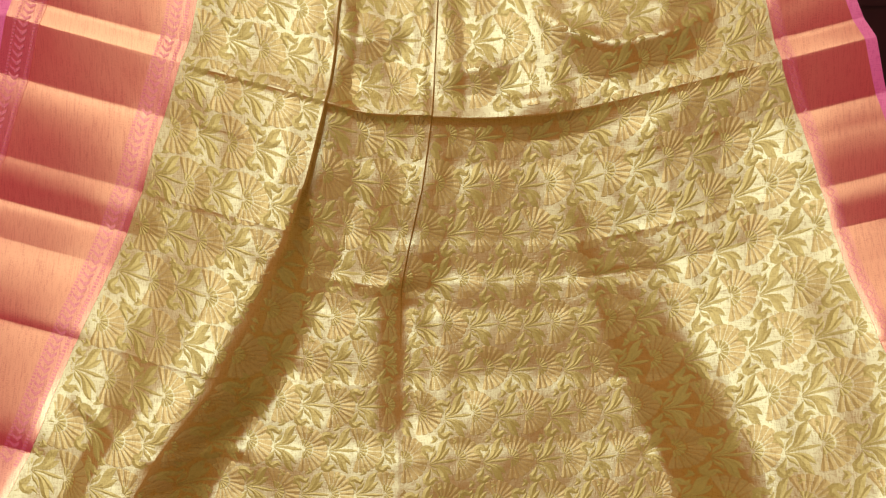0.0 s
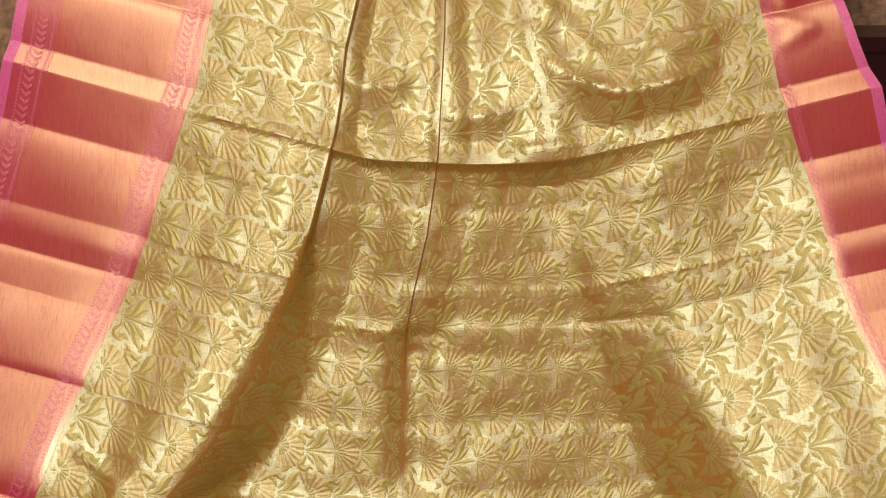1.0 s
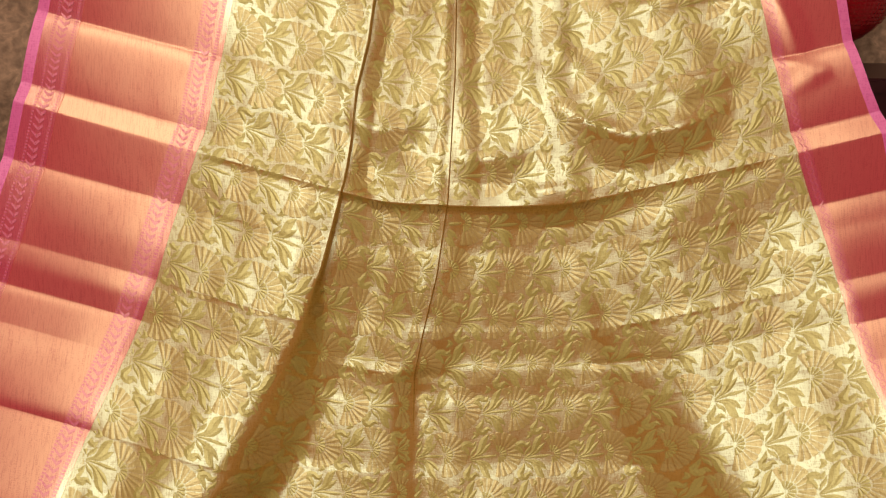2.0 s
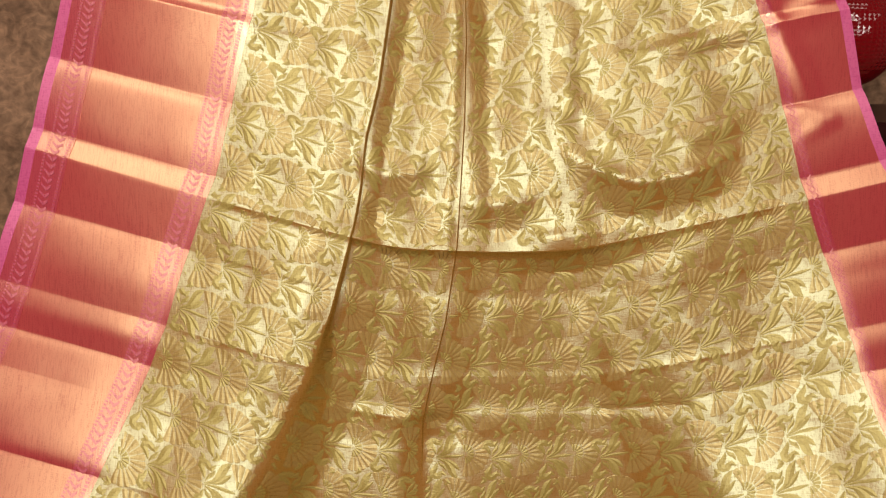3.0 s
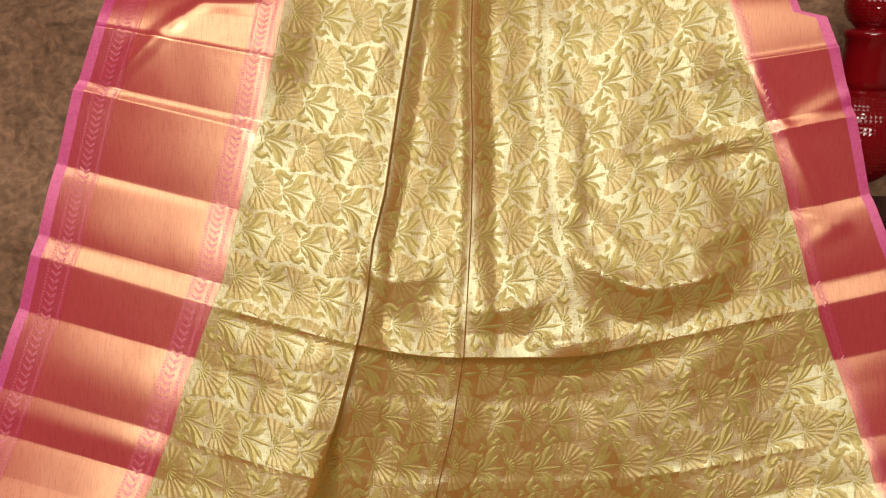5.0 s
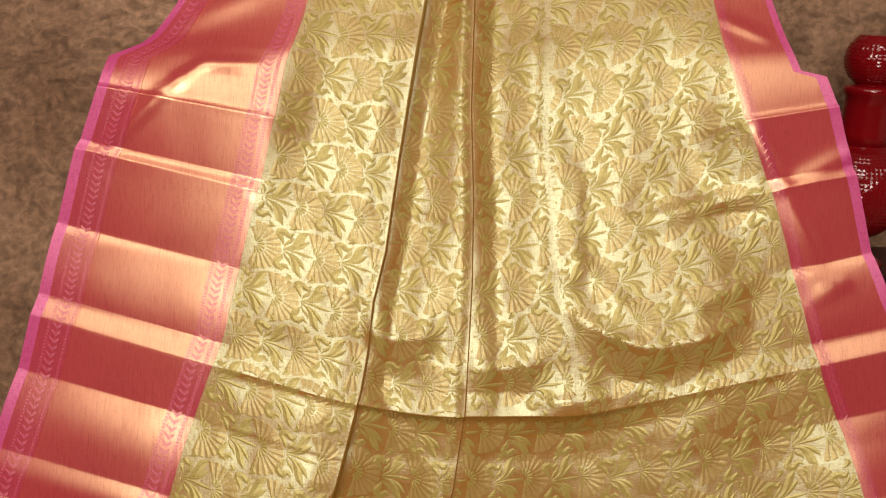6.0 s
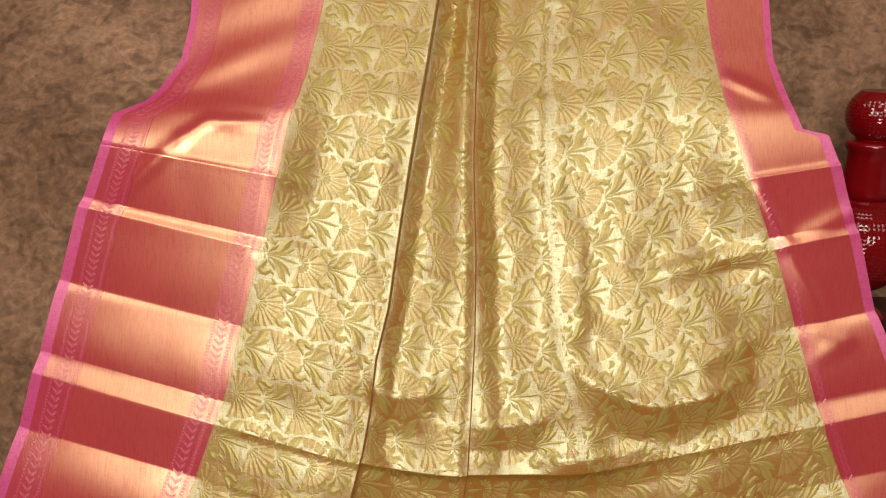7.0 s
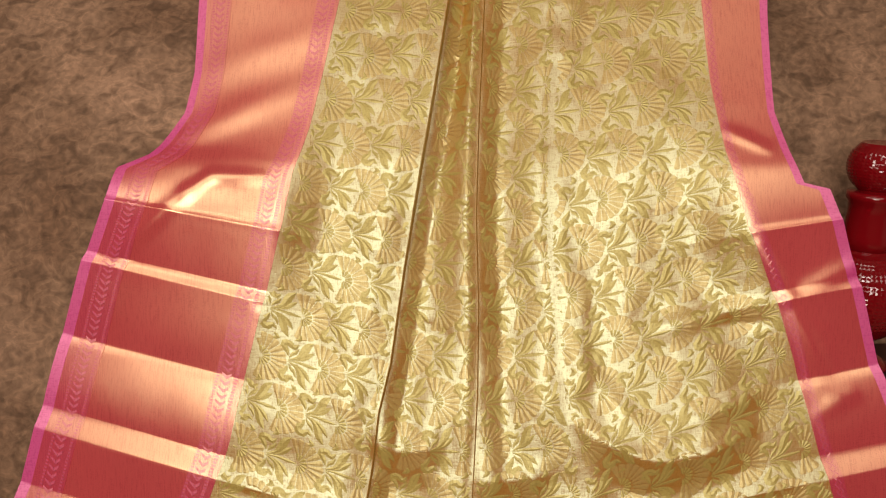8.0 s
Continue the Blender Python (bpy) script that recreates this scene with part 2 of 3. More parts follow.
def out(x, w):
    """How far the cloth stands out from its plane at x on the weft line w."""
    x, w = np.broadcast_arrays(np.asarray(x, float), np.asarray(w, float))
    z = w + rise(x, w)
    a, b, c, l, r = PLEAT_A(w), PLEAT_B(w), RIDGE_C(w), BAND_L(w), BAND_R(w)
    hollow = smooth(0.0, 0.0009 + np.interp(w, [-0.1, 0.05], [0.052, 0.0]), x - a) * (1 - smooth(-0.01, np.interp(w, [-0.35, -0.12], [0.05, 0.10]), x - c))
    inner = smooth(-0.01, 0.05, x - l) * smooth(-0.01, 0.07, r - x)
    h = (banded(w) * (1 - inner) + (0.243 * (FOLDS(w) + PILLOW(w) + lips(w)) + settled(w) + 0.0032 * LEDGE(w)) * inner) * (1 - hollow) + (np.interp(w, FINE, SOFT_HOLLOW) - 0.035 * np.clip(0.13 - w, 0, 0.30)) * hollow
    h = h + 0.6 * inner * (1 - 0.6 * hollow) * nick(w, (-0.163, 0.0016), (-0.081, 0.0008), (-0.037, -0.0022), (0.004, 0.0016), (0.090, 0.0014), (0.262, 0.0008), (0.362, 0.0012))
    low = np.interp(w, [0.125, 0.165], [1.0, 0.0])
    gone = np.interp(w, [-0.12, -0.04], [1.0, 0.0])
    d = c + np.interp(w, [-0.35, -0.12, 0.13, 0.17], [0.062, 0.12, 0.12, 0.09])
    roll = np.interp(w, [-0.3, -0.1, 0.05], [0.034, 0.026, 0.0])

    def level(high, under):
        return high * (1 - low) + under * low

    # the section through the pleats: place and height of each turn of the cloth
    turns = ((l, 0 * low), (l + 0.05, level(0.002, 0.003)), (a - 0.03 - roll * 0.5, level(0.009, 0.013)), (a - roll * 0.4, level(0.0055, 0.011)),
             (a + 0.0009 + roll, level(-0.0045, -0.005)), (a + np.maximum(np.minimum(0.42 * (b - a), level(0.022, 0.06)), 0.016 + roll), level(-0.0125, -0.016)), (b - 0.012, level(0.003, -0.002) * (1 - gone) - 0.007 * gone),
             (b, level(-0.0005, -0.003) * (1 - gone) - 0.006 * gone), (b + 0.0009, level(-0.0060, -0.010) * (1 - gone) - 0.006 * gone),
             (b + 0.30 * (c - b), level(-0.0150, -0.020)), (c - 0.012, level(0.000, -0.031)), (c + 0.012, level(-0.001, -0.031)), (c + 0.040, level(-0.007, -0.026)),
             (d, level(-0.006, -0.006)), (d + 0.05, level(-0.004, -0.004)), (r, 0 * low))
    for (x0, h0), (x1, h1) in zip(turns, turns[1:]):
        t = np.clip((x - x0) / np.maximum(x1 - x0, 0.0005), 0, 1)
        h = h + np.where((x >= x0) & (x < x1), h0 + (h1 - h0) * (0.5 * t + 0.5 * t * t * (3 - 2 * t)), 0)
    h = h + np.interp(w, [-0.55, -0.22, 0.06], [0.070, 0.028, 0.0]) * smooth(-0.02, np.interp(w, [-0.35, -0.12], [0.08, 0.16]), x - d)
    # the right side sinks in below the long crease
    h = h - 0.015 * inner * (1 - hollow) * smooth(0.145, 0.0, w) * smooth(-0.45, -0.05, w) * smooth(0.15, 0.25, x)
    # the puckered hollow under the second pleat
    h = h - 0.015 * np.exp(-((x + 0.042) / 0.026) ** 2) * smooth(-0.03, -0.07, z) * smooth(-0.26, -0.20, z)
    h = h + 0.0012 * np.exp(-((x + 0.043) / 0.005) ** 2) * smooth(-0.10, -0.14, z) * smooth(-0.25, -0.21, z)
    h = h + overhang(x, z, 0.20, 0.230, 3.5, 0.115, 0.022) + overhang(x, z, -0.083, 0.236, 2.0, 0.050, 0.014) + overhang(x, z, 0.033, 0.203, 1.0, 0.055, 0.014)
    h = h + np.interp(x, WIDE, ROUNDED)
    back = smooth(0.43, 0.58, w)
    h = h - back * 0.13 * np.maximum(l - x, 0)
    loose = 0.12 + 0.88 * inner
    return h + loose * (0.0030 * ripple(x, z, 0.085) + 0.0012 * ripple(x, z, 0.034, 1)) + inner * 0.00035 * ripple(x, z, 0.012, 2) + creased(x, z)


DEPTH = 0.879
# Towards the floor the whole drape comes forward
FORWARD = curve((-0.75, 0.075), (-0.45, 0.048), (-0.25, 0.024), (-0.16, 0.014), (-0.09, 0.006), (-0.03, 0.0015), (0.02, 0.0), (1.1, 0.0))
# and at the top it leans back
BACKWARD = curve((-1, 0.0), (0.52, 0.0), (0.56, 0.002), (0.62, 0.008), (0.75, 0.024), (1.1, 0.08))
HIGH = np.array([-0.031, -0.011, 0.347])


def lay(x, w, lift=0.0):
    p = np.stack([x, DEPTH - out(x, w) - lift, w + rise(x, w)], -1) * np.asarray(1 - FORWARD(w) / DEPTH)[..., None]
    return HIGH + (p - HIGH) * np.asarray(1 + BACKWARD(w) / DEPTH)[..., None]


# ---- building ----
def mesh_object(name, verts, faces, mats, parent=None, smooth_it=True, label=""):
    me = bpy.data.meshes.new(name)
    me.from_pydata([tuple(map(float, v)) for v in verts], [], [tuple(f) for f in faces])
    for m in mats:
        me.materials.append(m)
    if smooth_it:
        me.polygons.foreach_set("use_smooth", [True] * len(me.polygons))
    me.update()
    ob = new(name, me)
    if parent:
        ob.parent = parent
    if label:
        tagged(ob, label)
    return ob


def part(name, bm, material, parent, label="", smooth_it=False):
    me = bpy.data.meshes.new(name)
    bm.to_mesh(me)
    bm.free()
    me.materials.append(material)
    if smooth_it:
        me.polygons.foreach_set("use_smooth", [True] * len(me.polygons))
    ob = new(name, me)
    ob.parent = parent
    if label:
        tagged(ob, label)
    return ob


def spread(columns, rows, lift=0.0):
    """A sheet over the given columns (functions of w) and rows, with a back 0.5 mm behind."""
    nr, nc = len(rows), len(columns)
    x = np.stack([c(rows) for c in columns], 1)
    w = np.repeat(rows[:, None], nc, 1)
    p = lay(x, w, lift)
    front = p.reshape(-1, 3)
    back = front + np.array([0, 0.0006 + lift * 0.5, 0])
    n = nr * nc
    faces = []
    for i in range(nr - 1):
        for j in range(nc - 1):
            q = i * nc + j
            faces.append((q, q + 1, q + nc + 1, q + nc))
            faces.append((n + q, n + q + nc, n + q + nc + 1, n + q + 1))
    rims = []
    for j in (0, nc - 1):
        base = 2 * n + len(rims) * 2 * nr
        rims.append(np.concatenate([front[j::nc], back[j::nc]]))
        faces += [(base + i, base + i + 1, base + nr + i + 1, base + nr + i) for i in range(nr - 1)]
    return np.concatenate([front, back, *rims]), faces


def between(f, g, count, last=True):
    """count columns from one edge to another."""
    steps = [k / (count - 1) for k in range(count)]
    return [lambda w, t=t: f(w) * (1 - t) + g(w) * t for t in (steps if last else steps[:-1])]


def beside(f, d):
    return lambda w: f(w) + d


CREASES = [-0.285, -0.235, -0.163, -0.081, -0.042, 0.004, 0.088, 0.148, 0.176, 0.262, 0.272, 0.358, 0.374, 0.448, 0.466, 0.498]
ROWS_W = np.array(sorted(set(list(np.round(np.arange(-0.617, 0.951, 0.0045), 5)) + CREASES + [c + d for c in CREASES for d in (-0.0012, 0.0012)])))

saree = new("saree")
saree.matrix_world = SLOPE
tagged(saree, "pale green silk saree with red gold borders, draped in pleats", "saree", kind="")


def trim_l(t):
    return lambda w: EDGE_L(w) * (1 - t) + BAND_L(w) * t


def trim_r(t):
    return lambda w: EDGE_R(w) * (1 - t) + BAND_R(w) * t


cols = (between(BAND_L, beside(PLEAT_A, -0.004), 52) + [beside(PLEAT_A, -0.0005), PLEAT_A, beside(PLEAT_A, 0.0005), beside(PLEAT_A, 0.0009)]
        + between(beside(PLEAT_A, 0.0015), beside(PLEAT_B, -0.003), 44) + [beside(PLEAT_B, -0.0005), PLEAT_B, beside(PLEAT_B, 0.0005), beside(PLEAT_B, 0.0009)]
        + between(beside(PLEAT_B, 0.0015), RIDGE_C, 40, False) + between(RIDGE_C, BAND_R, 80))
mesh_object("silk_field", *spread(cols, ROWS_W), [SILK_GREEN], saree, label="pale green and gold brocade silk field")
mesh_object("border", *spread(between(trim_l(0.06), trim_l(0.995), 46), ROWS_W), [ZARI_RED], saree, label="wide red border with gold zari")
mesh_object("border", *spread(between(trim_r(0.12), trim_r(0.995), 26), ROWS_W), [ZARI_RED], saree, label="red border with gold zari")
mesh_object("selvedge", *spread(between(trim_l(0.0), trim_l(0.06), 5), ROWS_W), [EDGE_PINK], saree, label="bright pink woven selvedge")
mesh_object("selvedge", *spread(between(trim_r(0.0), trim_r(0.12), 5), ROWS_W), [EDGE_PINK], saree, label="bright pink woven selvedge")
mesh_object("woven_strip", *spread(between(trim_l(0.06), trim_l(0.24), 8), ROWS_W, 0.0006), [STRIP_PINK], saree, label="pink strip woven with chevrons")
mesh_object("woven_strip", *spread(between(trim_l(0.85), trim_l(1.005), 8), ROWS_W, 0.0006), [STRIP_PINK], saree, label="pink strip woven with chevrons")
mesh_object("woven_strip", *spread(between(trim_r(0.86), trim_r(1.012), 6), ROWS_W, 0.0006), [STRIP_PINK], saree, label="pink strip woven with small diamonds")


# ---- woven flowers ----
def leaf(points, widths, n=9):
    """A leaf along a bent line: left and right outlines meet at both ends."""
    pts = [Vector((x, y, 0)) for x, y in points]
    quads = []
    prev = None
    for k in range(n + 1):
        t = k / n * (len(pts) - 1)
        i = min(int(t), len(pts) - 2)
        f = t - i
        p0, p1, p2, p3 = pts[max(i - 1, 0)], pts[i], pts[i + 1], pts[min(i + 2, len(pts) - 1)]
        c = 0.5 * (2 * p1 + (p2 - p0) * f + (2 * p0 - 5 * p1 + 4 * p2 - p3) * f * f + (3 * p1 - p0 - 3 * p2 + p3) * f ** 3)
        d = 0.5 * ((p2 - p0) + 2 * (2 * p0 - 5 * p1 + 4 * p2 - p3) * f + 3 * (3 * p1 - p0 - 3 * p2 + p3) * f * f)
        d.normalize()
        wd = float(np.interp(k / n, np.linspace(0, 1, len(widths)), widths))
        slit, top = 0.05, min(wd, 3) * 0.17
        a, m1, m2, b = [(c.x - d.y * g, c.y + d.x * g, z) for g, z in ((wd, 0), (slit, top), (-slit, top), (-wd, 0))]
        if prev:
            quads.append((prev[0], a, m1, prev[1]))
            quads.append((prev[2], m2, b, prev[3]))
        prev = (a, m1, m2, b)
    return quads


def petals(cx, r0, r1, spread_deg, count, gap):
    quads = []
    for k in range(count):
        m = radians(-spread_deg + 2 * spread_deg * (k + 0.5) / count)
        half = radians(spread_deg / count) * (1 - gap)
        rows = []
        for j, r in enumerate((r0, r0 + (r1 - r0) * 0.5, r1 - 1.0, r1)):
            hw = half * (1.0 if j < 3 else 0.55) * (0.75 if j == 0 else 1)
            rows.append([(cx + r * math.cos(m + g * hw), r * math.sin(m + g * hw), (1 - abs(g)) * (0.28 if 0 < j < 3 else 0.1)) for g in (-1, 0, 1)])
        for (a, e, b), (c, f, d) in zip(rows, rows[1:]):
            quads += [(a, c, f, e), (e, f, d, b)]
    return quads


def flower():
    """One woven flower, in millimetres: the stem's foot at the origin, the fan opening along x."""
    green, gold = [], []
    gold += petals(36, 10.5, 27.3, 112, 13, 0.12)
    heart = petals(34, 3.0, 11.2, 100, 8, 0.16)
    green += leaf([(0, 0), (12, 0.5), (23, -0.5), (33, -1)], [0.4, 1.4, 2.0, 0.6], 6)
    # the long leaves above and below the stem
    green += leaf([(0, 1.0), (10, 5), (16, 12), (20, 20), (27, 26.5)], [0.3, 2.2, 4.4, 4.4, 0.2])
    green += leaf([(6, 2.0), (15, 5), (21, 10), (28, 15.5)], [0.2, 2.0, 3.2, 0.2], 7)
    green += leaf([(0, -1.0), (9, -5), (14, -12), (16, -20), (21, -27.5)], [0.3, 2.2, 4.4, 4.4, 0.2])
    green += leaf([(6, -2.0), (14, -5.5), (20, -11), (25, -18)], [0.2, 2.0, 3.2, 0.2], 7)
    green += leaf([(1, 3), (4, 8), (8, 11), (11, 16)], [0.2, 1.8, 2.2, 0.2], 5)
    green += leaf([(1, -3), (3, -8), (7, -11), (9, -17)], [0.2, 1.8, 2.2, 0.2], 5)
    # the curled leaves at its foot
    green += leaf([(0, 5), (-2, 11), (-6, 17), (0, 20), (6, 16), (11, 21)], [0.3, 2.8, 4.2, 3.6, 3.2, 0.2], 11)
    green += leaf([(0, -5), (-3, -11), (-8, -17), (-3, -22), (3, -18), (8, -22)], [0.3, 2.8, 4.2, 3.8, 3.0, 0.2], 11)
    green += leaf([(6, 24), (12, 28), (9, 33)], [0.2, 3.4, 0.2], 6)
    green += leaf([(5, -26), (9, -30), (3, -33)], [0.2, 3.2, 0.2], 6)
    return green, heart, gold


GREEN_Q, HEART_Q, GOLD_Q = flower()
PITCH = 0.065


def weave(x0, w0, start, end, lean):
    """Lays one flower on the cloth at x0 on the weft line w0, cut off where its pleat turns away."""
    co, si = math.cos(radians(lean)), math.sin(radians(lean))
    made = []
    for name, quads, zari in (("woven_flower", GREEN_Q, ZARI_LEAF), ("woven_fan", GOLD_Q, ZARI_PETAL), ("fan_heart", HEART_Q, ZARI_LEAF)):
        v = np.array(quads).reshape(-1, 3) * 0.001
        x, w = x0 + co * v[:, 0] - si * v[:, 1], w0 + si * v[:, 0] + co * v[:, 1]
        inside = ((x > start(w) + 0.0025) & (x < end(w) - 0.0012)).reshape(-1, 4).all(1)
        if inside.sum() < 4:
            continue
        p = lay(x, w, 0.00035 + v[:, 2]).reshape(-1, 4, 3)[inside].reshape(-1, 3)
        quads_kept = np.arange(len(p)).reshape(-1, 4)
        made.append(mesh_object(name, p, quads_kept.tolist(), [zari], made[0] if made else saree, smooth_it=False))


def inner_fold(w):
    """Where the right-hand panel begins: at the ridge above the long crease, at the second pleat below it."""
    return np.where(np.asarray(w) > 0.142, RIDGE_C(w), PLEAT_B(w))


# Each pleat shows its own stretch of the weave, in rows set half a flower apart along its own warp
for start, end, warp, top, line, first, lean in ((BAND_L, PLEAT_A, BAND_L, 0.408, 0.0545, 0.042, -2), (PLEAT_A, PLEAT_B, PLEAT_B, 0.3895, 0.0527, -0.082, 3),
                                           (PLEAT_B, RIDGE_C, PLEAT_B, 0.3885, 0.0522, 0.010, 10), (inner_fold, BAND_R, BAND_R, 0.4000, 0.0550, 0.012, 10)):
    for row in range(-8, 14):
        w = top - row * line
        if end is RIDGE_C and w < 0.13:
            continue
        for k in range(-12, 13):
            x = float(warp(w)) + first + PITCH * (k + 0.5 * (row % 2))
            if float(start(w)) - 0.07 < x < float(end(w)) + 0.02:
                weave(x, w, start, end, lean)


def sprigs(name, course, wide, step, shape):
    """A row of small woven marks along a strip."""
    verts, faces = [], []
    w = -0.30
    while w < 0.80:
        for q in shape:
            v = np.array(q) * wide
            p = lay(course(w) + v[:, 0], w + v[:, 1], 0.0012)
            faces.append(tuple(range(len(verts), len(verts) + 4)))
            verts += list(p)
        w += step
    return tagged(mesh_object(name, verts, faces, [ZARI_SPRIG], saree), kind="stuff")


CHEVRON = [((0, 0), (0.5, 0.45), (0.55, 0.75), (0.02, 0.4)), ((0, 0), (-0.02, 0.4), (-0.55, 0.75), (-0.5, 0.45))]
DOT = [((-0.5, -0.3), (0.5, -0.3), (0.5, 0.3), (-0.5, 0.3))]
DIAMOND = [((0, -0.6), (0.5, 0), (0.36, 0), (0, -0.42)), ((0.5, 0), (0, 0.6), (0, 0.42), (0.36, 0)), ((0, 0.6), (-0.5, 0), (-0.36, 0), (0, 0.42)), ((-0.5, 0), (0, -0.6), (0, -0.42), (-0.36, 0))]
sprigs("chevron_braid", trim_l(0.165), 0.0105, 0.0080, CHEVRON)
sprigs("chevron_braid", trim_l(0.915), 0.0105, 0.0080, CHEVRON)
sprigs("dot_braid", trim_l(0.115), 0.003, 0.0036, DOT)
sprigs("dot_braid", trim_l(0.22), 0.003, 0.0036, DOT)
sprigs("dot_braid", trim_l(0.865), 0.003, 0.0036, DOT)
sprigs("dot_braid", trim_l(0.965), 0.004, 0.0036, DOT)
sprigs("diamond_braid", trim_r(0.93), 0.008, 0.0085, DIAMOND)


# ---- the surroundings ----
BROWN_CLOTH = bpy.data.materials.new("mottled_brown_cloth")
nt, o = links(BROWN_CLOTH)
fine, broad, vein = noise_tex(nt, 110, 7), noise_tex(nt, 7, 6), noise_tex(nt, 34, 9, (1, 1, 1.4))
fine.node.inputs["Distortion"].default_value, vein.node.inputs["Distortion"].default_value = 0.3, 0.9
mixed = nt.nodes.new("ShaderNodeMix")
mixed.data_type, mixed.blend_type = "RGBA", "OVERLAY"
mixed.inputs["Factor"].default_value = 0.85
nt.links.new(ramp(nt, broad, [(0.30, (0.155, 0.084, 0.048)), (0.52, (0.22, 0.128, 0.078)), (0.72, (0.32, 0.190, 0.120))]), mixed.inputs["A"])
nt.links.new(ramp(nt, vein, [(0.36, (0.30, 0.29, 0.28)), (0.48, (0.50, 0.50, 0.50)), (0.53, (0.64, 0.63, 0.62)), (0.56, (0.48, 0.48, 0.48)), (0.66, (0.56, 0.56, 0.56))]), mixed.inputs["B"])
again = nt.nodes.new("ShaderNodeMix")
again.data_type, again.blend_type = "RGBA", "OVERLAY"
again.inputs["Factor"].default_value = 0.6
nt.links.new(mixed.outputs["Result"], again.inputs["A"])
nt.links.new(ramp(nt, fine, [(0.32, (0.28, 0.28, 0.28)), (0.68, (0.72, 0.72, 0.72))]), again.inputs["B"])
p = node(nt, "ShaderNodeBsdfPrincipled", Roughness=0.8)
p.inputs["Specular IOR Level"].default_value = 0.25
nt.links.new(again.outputs["Result"], p.inputs["Base Color"])
nt.links.new(bump(nt, fine, 0.4, 0.002, bump(nt, vein, 0.3, 0.003)), p.inputs["Normal"])
nt.links.new(p.outputs[0], o.inputs["Surface"])
xs, zs = np.linspace(-1.6, 1.6, 481), np.linspace(-0.53, 1.25, 270)
gx, gz = np.meshgrid(xs, zs)
right_side = smooth(-0.15, 0.3, gx)
gy = 0.918 + 0.049 * right_side + 0.30 * np.clip(gz - 0.52, 0, 2) ** 1.2 + 0.08 * smooth(0.30, 0.0, gz) + right_side * np.clip(0.65 - gz, 0, 2) * 0.46 + 0.004 * np.sin(9 * gx + 5 * gz) + 0.003 * np.sin(23 * gz - 14 * gx)
for (x0, z0), (x1, z1) in (((0.42, 0.79), (0.44, 0.72)), ((0.42, 0.75), (0.47, 0.76)), ((0.48, 0.78), (0.53, 0.73)), ((0.40, 0.78), (0.41, 0.70)),
                           ((-0.56, 0.70), (-0.46, 0.75)), ((-0.50, 0.59), (-0.38, 0.64)), ((-0.58, 0.54), (-0.50, 0.56))):
    dx, dz = x1 - x0, z1 - z0
    t = np.clip(((gx - x0) * dx + (gz - z0) * dz) / (dx * dx + dz * dz), 0, 1)
    gy = gy - 0.003 * np.exp(-(np.hypot(gx - x0 - t * dx, gz - z0 - t * dz) / 0.006) ** 2)
gy = gy - 0.0015 * ripple(gx, gz, 0.03, 8) - 0.003 * ripple(gx, gz, 0.09, 9)
grid = np.stack([gx, gy, gz], -1).reshape(-1, 3)
nc = len(xs)
quads = [(i * nc + j, i * nc + j + 1, (i + 1) * nc + j + 1, (i + 1) * nc + j) for i in range(len(zs) - 1) for j in range(nc - 1)]
backdrop = mesh_object("backdrop", grid, quads, [BROWN_CLOTH])
backdrop.matrix_world = SLOPE
solid = backdrop.modifiers.new("thickness", "SOLIDIFY")
solid.thickness, solid.offset = 0.004, -1
tagged(backdrop, "mottled brown studio backdrop cloth hung behind the saree", "backdrop", kind="structure")


def box(bm, lo, hi):
    m = Matrix.Translation([(a + b) / 2 for a, b in zip(lo, hi)]) @ Matrix.Diagonal((*[b - a for a, b in zip(lo, hi)], 1))
    return bmesh.ops.create_cube(bm, size=1, matrix=m)


PLASTER = plain("plaster", (0.34, 0.31, 0.27), (0.40, 0.37, 0.33), 0.9, 0, 8, 0.1, 0.002)
FLOOR_MAT = plain("floor_cloth", (0.16, 0.11, 0.07), (0.24, 0.17, 0.11), 0.8, 0, 30, 0.2, 0.002)
for name, lo, hi, mat, label in (
        ("floor", (-2.2, -2.2, -0.1), (2.2, 2.2, 0.0), FLOOR_MAT, "plain brown floor under the draped saree"),
        ("ceiling", (-2.2, -2.2, 2.7), (2.2, 2.2, 2.8), PLASTER, "plain beige ceiling"),
        ("wall_north", (-2.2, 2.2, 0.0), (2.2, 2.3, 2.7), PLASTER, "plain beige wall"),
        ("wall_south", (-2.2, -2.3, 0.0), (2.2, -2.2, 2.7), PLASTER, "plain beige wall"),
        ("wall_west", (-2.3, -2.2, 0.0), (-2.2, 2.2, 2.7), PLASTER, "plain beige wall"),
        ("wall_east", (2.2, -2.2, 0.0), (2.3, 2.2, 2.7), PLASTER, "plain beige wall")):
    bm = bmesh.new()
    box(bm, lo, hi)
    me = bpy.data.meshes.new(name)
    bm.to_mesh(me)
    bm.free()
    me.materials.append(mat)
    tagged(new(name, me), label, name.split("_")[0], kind="structure")

# ---- the decanter ----
RED_GLASS = bpy.data.materials.new("ruby_glass")
nt, o = links(RED_GLASS)
p = node(nt, "ShaderNodeBsdfPrincipled", Roughness=0.05, IOR=1.5)
p.inputs["Base Color"].default_value = (0.26, 0.004, 0.008, 1)
p.inputs["Transmission Weight"].default_value = 0.35
p.inputs["Coat Weight"].default_value = 0.2
nt.links.new(p.outputs[0], o.inputs["Surface"])


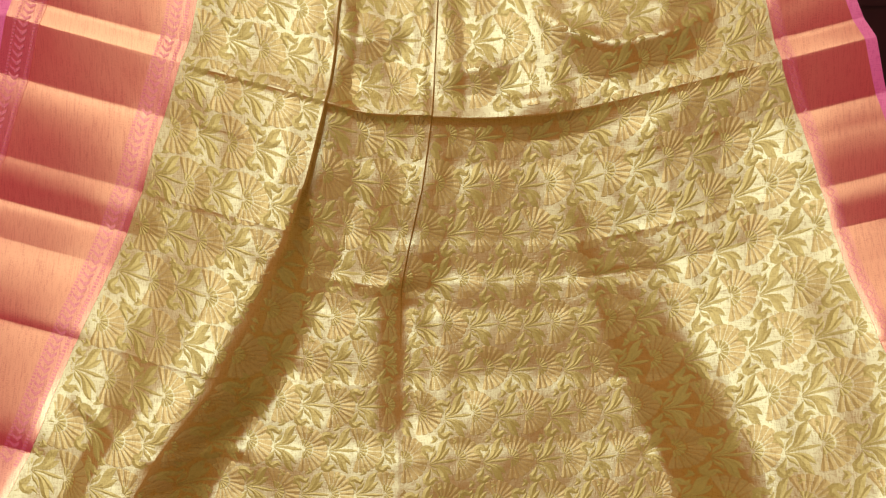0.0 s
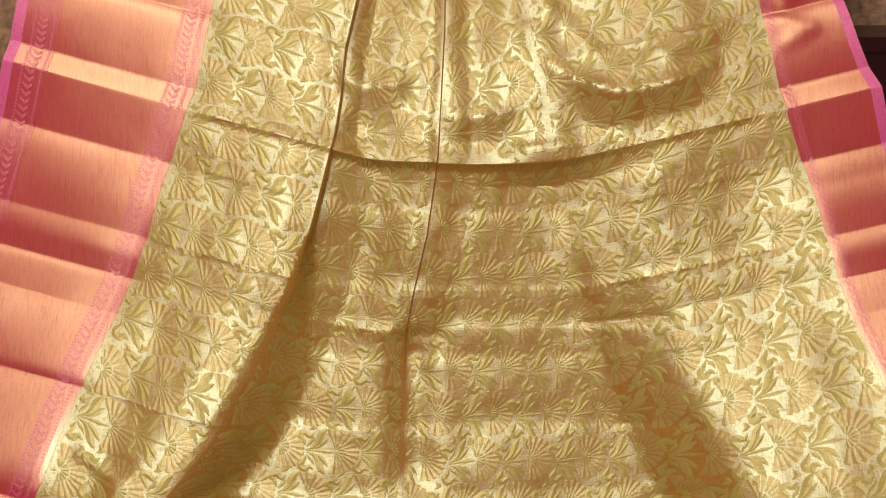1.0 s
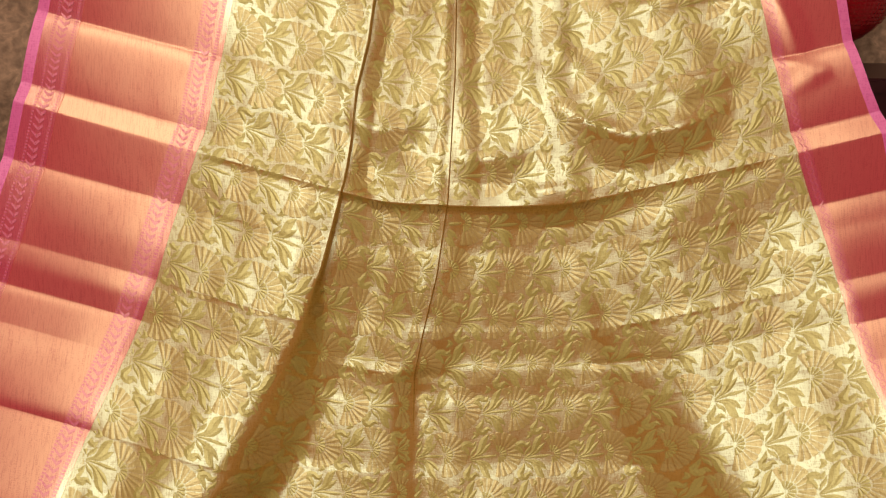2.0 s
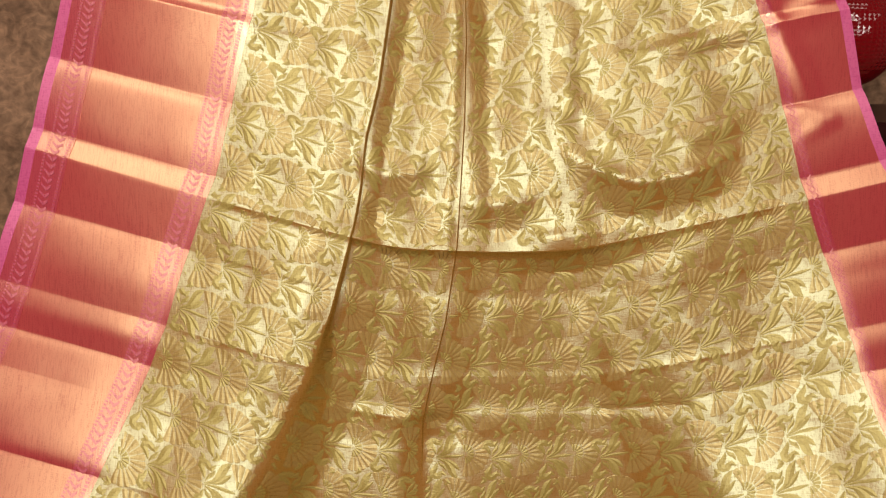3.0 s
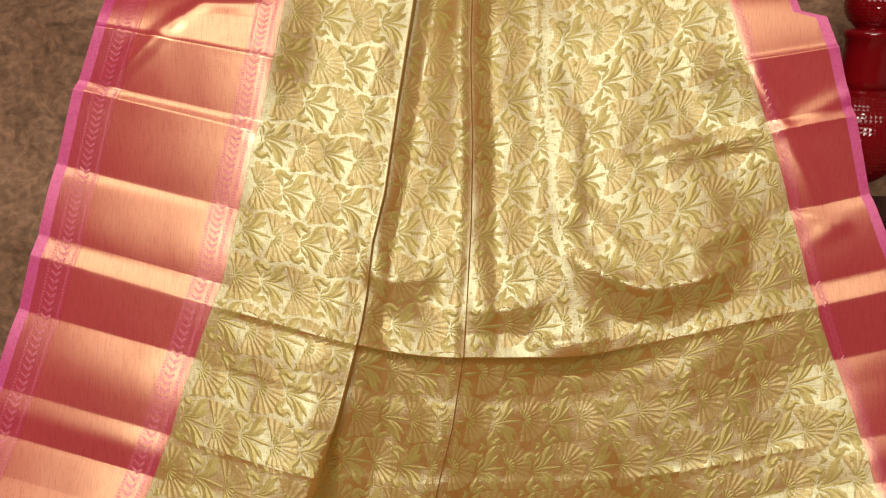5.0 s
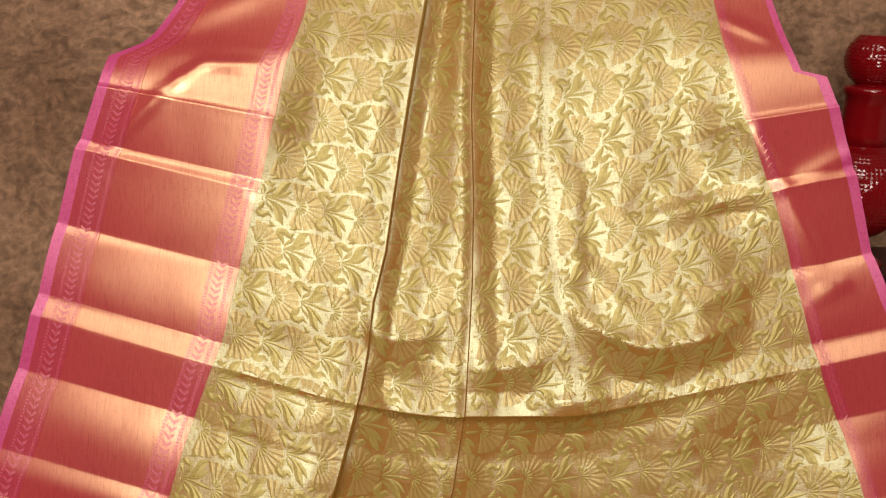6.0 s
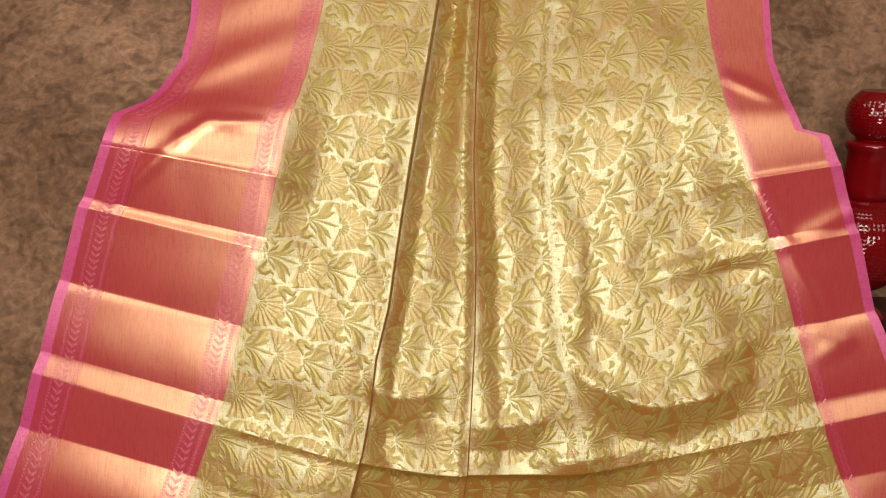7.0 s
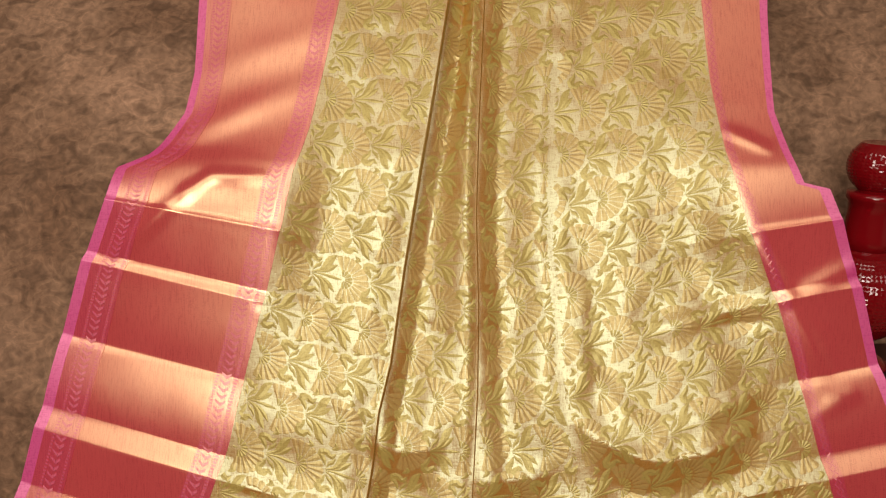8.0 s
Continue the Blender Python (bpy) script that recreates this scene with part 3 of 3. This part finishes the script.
def turned(profile, segments=48, cut=None):
    """A turned solid from (radius, height) pairs. cut: between these heights it is cut into small pyramids."""
    bm = bmesh.new()
    rings, facets = [], []
    for r, z in profile:
        rings.append([bm.verts.new((r * math.cos(2 * math.pi * k / segments), r * math.sin(2 * math.pi * k / segments), z)) for k in range(segments)])
    for (a, b), (p, q) in zip(zip(rings, rings[1:]), zip(profile, profile[1:])):
        for k in range(segments):
            f = bm.faces.new((a[k], a[(k + 1) % segments], b[(k + 1) % segments], b[k]))
            if cut and cut[0] <= p[1] and q[1] <= cut[1]:
                facets.append(f)
    bm.faces.new(rings[0][::-1])
    bm.faces.new(rings[-1])
    if facets:
        bm.normal_update()
        bmesh.ops.poke(bm, faces=facets, offset=0.0007)
    return bm


TOP = SLOPE @ Vector((0.467, 0.897, 0.587))
FOOT_Z = TOP.z - 0.276
decanter = new("decanter")
decanter.location = (TOP.x, TOP.y, FOOT_Z)
tagged(decanter, "ruby red cut glass decanter with a round stopper", "decanter")


def ball(r, z, a0, a1, n):
    return [(max(r * math.cos(radians(a0 + (a1 - a0) * k / n)), 0.0005), z + r * math.sin(radians(a0 + (a1 - a0) * k / n))) for k in range(n + 1)]


part("stopper", turned([(0.0170, 0.213), (0.0195, 0.222)] + ball(0.0345, 0.251, -54, 52, 16), 40, (0.226, 0.272)), RED_GLASS, decanter, "red cut glass ball stopper with a flat top")
part("neck", turned([(0.031, 0.152), (0.0280, 0.165), (0.0265, 0.195), (0.0275, 0.208), (0.0305, 0.212), (0.0312, 0.216), (0.0295, 0.220), (0.019, 0.221)]), RED_GLASS, decanter, "", True)
part("body", turned([(0.024, 0.036)] + ball(0.062, 0.094, -64, 56, 26) + [(0.0345, 0.1495), (0.031, 0.152)], 64, (0.060, 0.147)), RED_GLASS, decanter, "red cut glass body with small diamond facets")
part("foot", turned([(0.044, 0.0), (0.046, 0.004), (0.036, 0.010), (0.022, 0.020), (0.020, 0.030), (0.024, 0.036)]), RED_GLASS, decanter, "", True)

DARK_LACQUER = plain("dark_maroon_lacquer", (0.022, 0.003, 0.004), (0.035, 0.005, 0.006), 0.35, 0, 14, 0.1, 0.001)
plinth = new("plinth")
plinth.location = (TOP.x + 0.04, TOP.y + 0.0, 0)
tagged(plinth, "dark maroon lacquered plinth carrying the decanter", "plinth")
bm = bmesh.new()
box(bm, (-0.09, -0.052, 0.0), (0.14, 0.055, FOOT_Z - 0.02))
part("column", bm, DARK_LACQUER, plinth)
bm = bmesh.new()
box(bm, (-0.10, -0.056, FOOT_Z - 0.02), (0.15, 0.06, FOOT_Z))
bmesh.ops.bevel(bm, geom=bm.edges[:], offset=0.003, segments=2, affect="EDGES")
part("top", bm, DARK_LACQUER, plinth)
